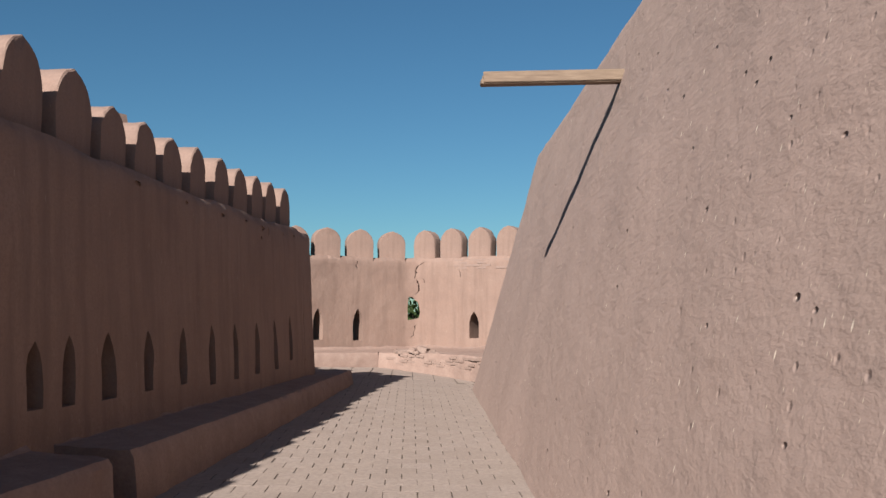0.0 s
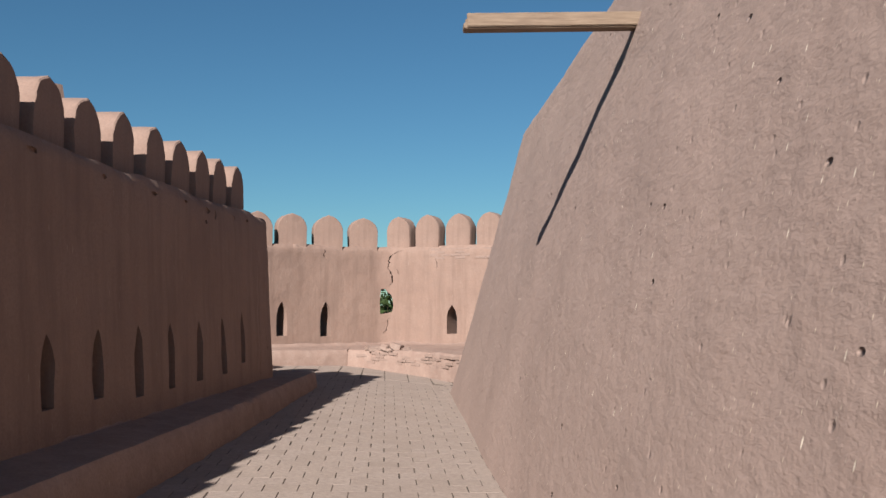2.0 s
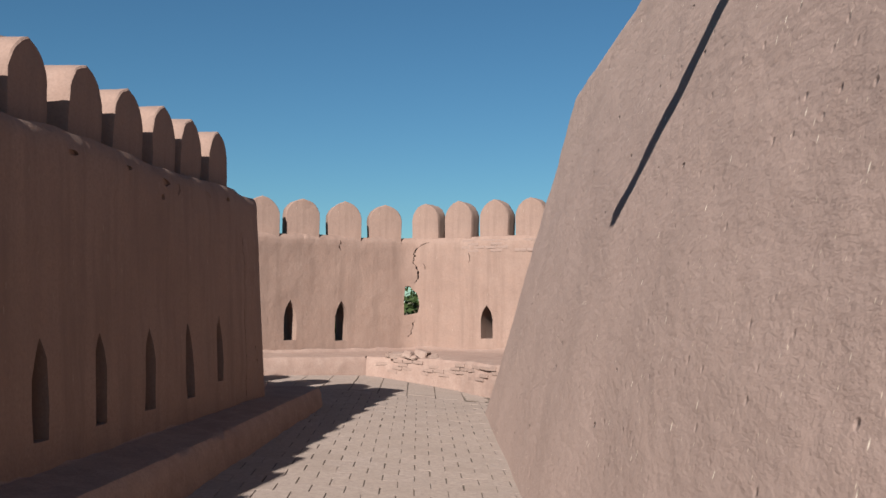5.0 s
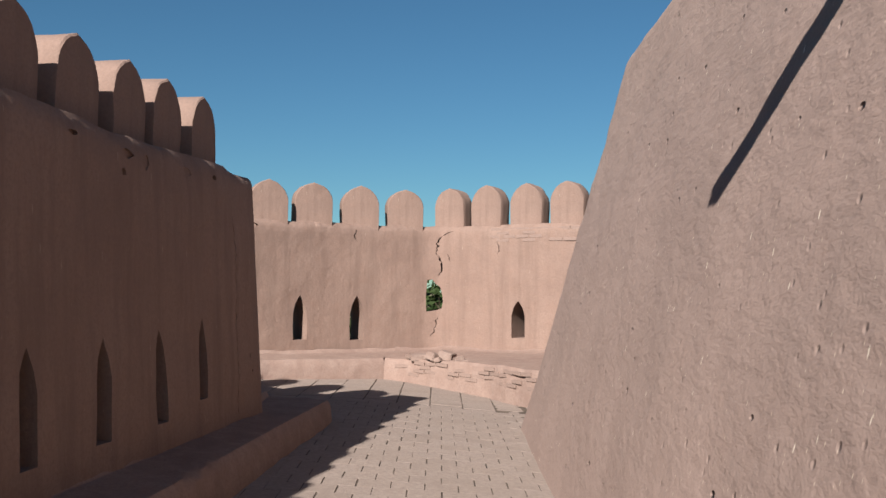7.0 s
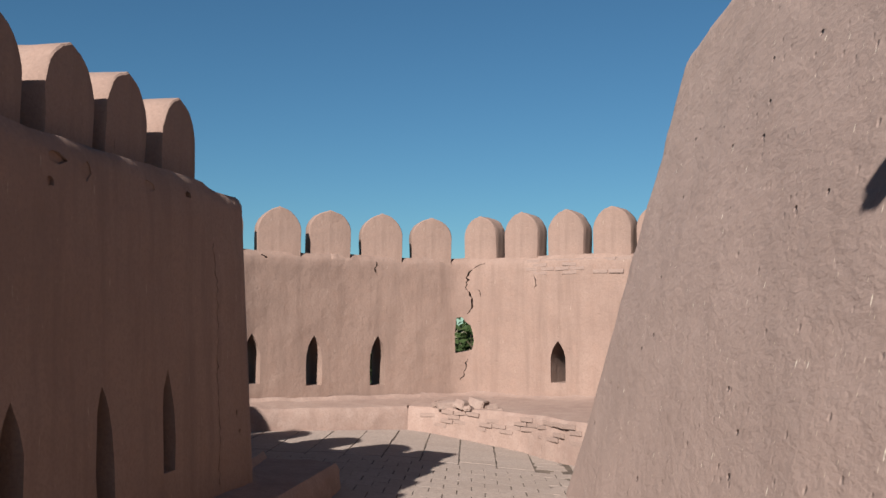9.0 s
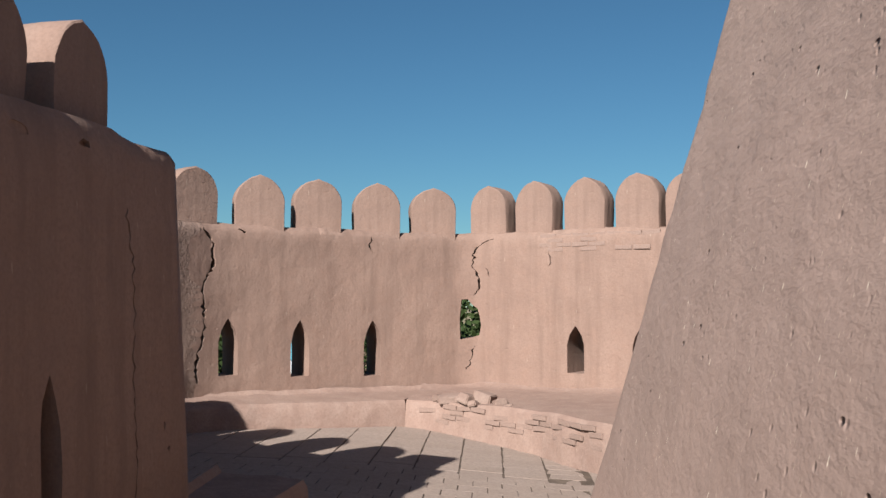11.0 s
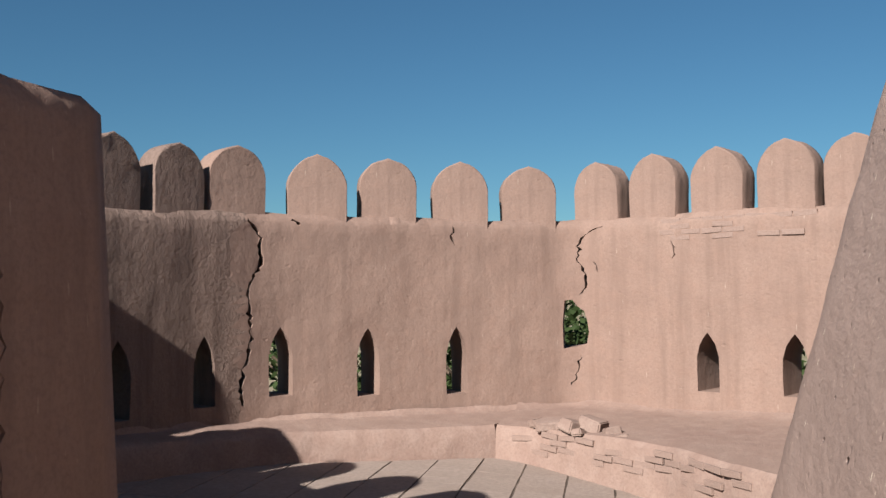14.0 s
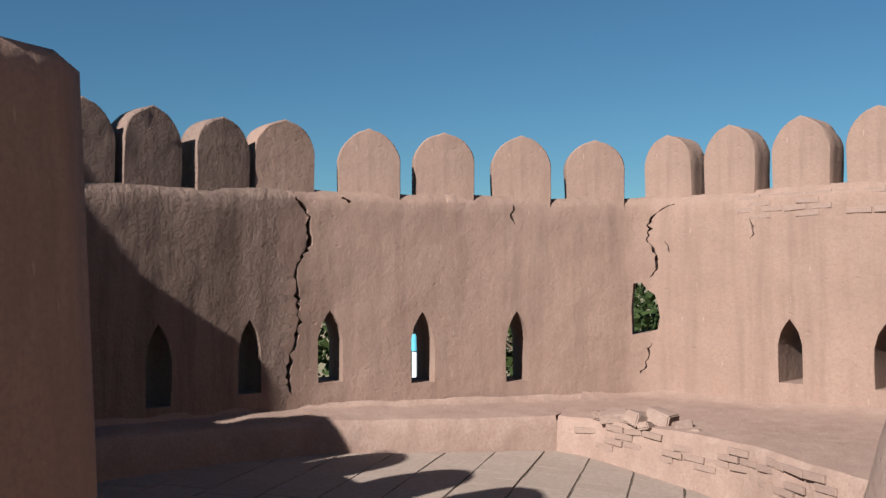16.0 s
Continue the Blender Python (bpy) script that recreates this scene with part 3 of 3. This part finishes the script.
# ---- trees and a lamp post beyond the rampart ----
def tree(x, y, h, spread, seed):
    rr = random.Random(seed)
    root = tagged(new("tree"), "leafy green tree standing beyond the rampart", "tree", "trees beyond the rampart")
    root.matrix_world = pose(x, y, -6.05)
    bm = bmesh.new()
    prev = None
    for k in range(7):
        r, z = 0.22 * (1 - k / 8), h * 0.6 * k / 6
        ring = [bm.verts.new((r * math.cos(a * math.tau / 8) + 0.15 * math.sin(k + seed), r * math.sin(a * math.tau / 8), z)) for a in range(8)]
        if prev:
            for i in range(8):
                bm.faces.new([prev[i], prev[(i + 1) % 8], ring[(i + 1) % 8], ring[i]])
        prev = ring
    for k in range(7):
        a, z = rr.uniform(0, math.tau), h * rr.uniform(0.3, 0.6)
        end = Vector((math.cos(a), math.sin(a), 0.9)) * spread * 0.7
        m = Matrix.Translation(Vector((0, 0, z)) + end / 2) @ end.to_track_quat("Z", "Y").to_matrix().to_4x4()
        bmesh.ops.create_cone(bm, segments=6, radius1=0.08, radius2=0.02, depth=end.length, matrix=m)
    part("trunk", bm, M_BARK, root)
    verts, faces = [], []
    clumps = [Vector((rr.gauss(0, spread * 0.5), rr.gauss(0, spread * 0.5), h * rr.uniform(0.32, 0.95))) for _ in range(34)]
    for c in clumps:
        for _ in range(75):
            q = c + Vector((rr.gauss(0, 0.42), rr.gauss(0, 0.42), rr.gauss(0, 0.36)))
            u = Vector((rr.uniform(-1, 1), rr.uniform(-1, 1), rr.uniform(-1, 1))).normalized()
            v = u.orthogonal().normalized()
            s = rr.uniform(0.13, 0.24)
            i = len(verts)
            verts += [q - u * s, q + v * s * 0.5, q + u * s, q - v * s * 0.5]
            faces.append((i, i + 1, i + 2, i + 3))
    me = bpy.data.meshes.new("crown")
    me.from_pydata(verts, [], faces)
    me.materials.append(M_LEAF)
    ob = new("crown", me)
    ob.parent = root


for i, (x, y, h, sp) in enumerate(((-15.5, 44, 9.3, 2.6), (-10.5, 47, 9.2, 2.7), (-20, 42, 9.0, 2.5), (-5.5, 51, 9.4, 2.8), (-25, 40, 9.1, 2.6), (-13, 54, 9.8, 3.0), (-1.0, 53, 9.2, 2.7), (-18.5, 51, 9.6, 2.9), (4, 50, 9.0, 2.6), (-8, 58, 9.6, 3.0))):
    tree(x, y, h, sp, 11 + i)
lamp = tagged(new("street_lamp"), "white and blue painted lamp post beyond the rampart", "street lamp")
lamp.matrix_world = pose(-8.4, 33.4, -6.55)
bm = bmesh.new()
bmesh.ops.create_cone(bm, cap_ends=True, segments=12, radius1=0.075, radius2=0.06, depth=7.0, matrix=Matrix.Translation((0, 0, 3.5)))
part("pole", bm, M_POLE, lamp)
bm = bmesh.new()
bmesh.ops.create_cone(bm, cap_ends=True, segments=12, radius1=0.075, radius2=0.075, depth=0.35, matrix=Matrix.Translation((0, 0, 7.2)))
part("collar", bm, M_BLUE, lamp, "blue collar")
bm = bmesh.new()
pts = [Vector((0.1 + 0.75 * math.sin(a * 0.2), 0, 7.4 + 0.6 * math.sin(a * 0.35))) for a in range(8)]
for a, b in zip(pts, pts[1:]):
    bmesh.ops.create_cone(bm, cap_ends=True, segments=8, radius1=0.035, radius2=0.035, depth=(b - a).length, matrix=Matrix.Translation((a + b) / 2) @ (b - a).to_track_quat("Z", "Y").to_matrix().to_4x4())
part("arm", bm, M_POLE, lamp)
copy_thing(lamp, pose(-6.94, 31.84, -6.4, 0, 0, 20))

# ---- bricks that show through the plaster ----
def brick_mesh(name, a, b, c, seed, material, k=0.003, wear=0.008):
    bm = bmesh.new()
    vs = [bm.verts.new((sx * (a / 2 - (k if top else 0)), sy * (b / 2 - (k if top else 0)), c if top == 2 else (c - k if top else 0))) for top in (0,) for sx, sy in ((-1, -1), (1, -1), (1, 1), (-1, 1))]
    mid = [bm.verts.new((v.co.x, v.co.y, c - k)) for v in vs]
    up = [bm.verts.new((v.co.x * (1 - 2 * k / a), v.co.y * (1 - 2 * k / b), c)) for v in vs]
    for lo, hi in ((vs, mid), (mid, up)):
        for i in range(4):
            bm.faces.new([lo[i], lo[(i + 1) % 4], hi[(i + 1) % 4], hi[i]])
    bm.faces.new(up)
    for v in bm.verts:
        v.co += Vector((rough_at(v.co, 0.1, seed), rough_at(v.co, 0.1, seed + 1), rough_at(v.co, 0.1, seed + 2) * 0.5)) * wear
    return finish(bm, name, material, False)


shapes = [brick_mesh("brick", 0.24, 0.055, 0.03, 70 + i, M_STONE) for i in range(4)]
rnd = random.Random(9)
for row, z in enumerate((2.80, 2.735, 2.67, 2.605)):
    for i in range(7):
        s = 12.0 + 0.26 * i + 0.13 * (row % 2)
        if row > 0 and not (12.4 < s < 12.85 or rnd.random() < 0.3):
            continue
        q, n = FAR.at(s)
        ob = new("brick", shapes[(i + row) % 4])
        ob.parent = wall_far
        t = Vector((-n.y, n.x))
        m = Matrix(((t.x, 0, n.x, 0), (t.y, 0, n.y, 0), (0, 1, 0, 0), (0, 0, 0, 1)))
        ob.matrix_world = Matrix.Translation((q.x + n.x * (-0.040 if row == 0 else -0.021), q.y + n.y * (-0.040 if row == 0 else -0.021), z)) @ m @ pose(0, 0, 0, 0, 0, rnd.uniform(-3, 3))
edge = Line([(-2.2, 25.09), (-1.9, 25.05), (-1.2, 24.62), (-0.35, 24.10), (0.05, 23.60), (0.6, 22.95)], 1)
for row, z in enumerate((0.28, 0.345, 0.41, 0.475)):
    for i in range(13):
        s = 0.2 + 0.26 * i + 0.13 * (row % 2)
        if rnd.random() < 0.42 or s > edge.length - 0.2:
            continue
        q, n = edge.at(s)
        deep = rnd.uniform(-0.020, 0.0)
        ob = new("brick", shapes[(i + row) % 4])
        ob.parent = bench_right
        t = Vector((-n.y, n.x))
        m = Matrix(((t.x, 0, n.x, 0), (t.y, 0, n.y, 0), (0, 1, 0, 0), (0, 0, 0, 1)))
        ob.matrix_world = Matrix.Translation((q.x + n.x * deep, q.y + n.y * deep, z)) @ m @ pose(0, 0, 0, 0, 0, rnd.uniform(-4, 4))

# ---- paving bricks ----
GAP, TURN = 0.280, radians(11.7)
pavers = [brick_mesh("brick", 0.276 - 0.003 * (i % 3), 0.2798, 0.03, 90 + i, M_PAVER, 0.0008, 0.0015) for i in range(6)]
slabs = [brick_mesh("brick", 0.448 - 0.004 * (i % 3), 0.2798, 0.03, 110 + i, M_PAVER, 0.0008, 0.0015) for i in range(4)]
rnd = random.Random(21)
single, verts, faces = 0, [], []
ct, st = math.cos(TURN), math.sin(TURN)
for j in range(-10, 100):
    for i in range(-30, 16):
        cross = j * GAP * ct < 22.0                      # courses laid across the walk, then along it
        u, v = (i + (0.5 if cross and j % 2 else 0.0)) * (GAP + 0.003) if cross else i * 0.462, j * GAP - (0.0 if cross else 0.5 * GAP * (i % 2))
        x, y = u * ct - v * st + 3.0, u * st + v * ct
        if x > (4.51 - 0.19 * y + 0.12 if y < 20.8 else 2.6) or x < 0.15 - 0.07 * y - 0.3 and y < 19 or y > 25.4 or x < -6.0 or y < -2 or (y > 24.4 and x < -3.3):
            continue
        z = floor_z(x, y) - 0.026 + rnd.uniform(-0.0006, 0.0006)
        up = Vector((floor_z(x - 0.1, y) - floor_z(x + 0.1, y), floor_z(x, y - 0.1) - floor_z(x, y + 0.1), 0.2)).normalized()
        m = Matrix.Translation((x + rnd.uniform(-0.004, 0.004), y, z if cross or j * GAP * ct > 22.3 else z - 0.003))
        m = m @ Vector((0, 0, 1)).rotation_difference(up).to_matrix().to_4x4() @ pose(0, 0, 0, rnd.uniform(-0.05, 0.05), rnd.uniform(-0.12, 0.12), 11.7 + rnd.uniform(-0.4, 0.4))
        me = pavers[rnd.randrange(6)] if cross else slabs[rnd.randrange(4)]
        if single < 300 and 13.0 < y < 19.5 and x > -1.4:
            ob = new("brick", me)
            ob.parent = floor
            ob.matrix_world = m
            single += 1
        else:
            k = len(verts)
            verts += [m @ p.co for p in me.vertices]
            faces += [tuple(k + q for q in p.vertices) for p in me.polygons]
me = bpy.data.meshes.new("paving_bricks")
me.from_pydata(verts, [], faces)
me.materials.append(M_PAVER)
ob = new("paving_bricks", me)
ob.parent = floor
ob["kind"] = "stuff"
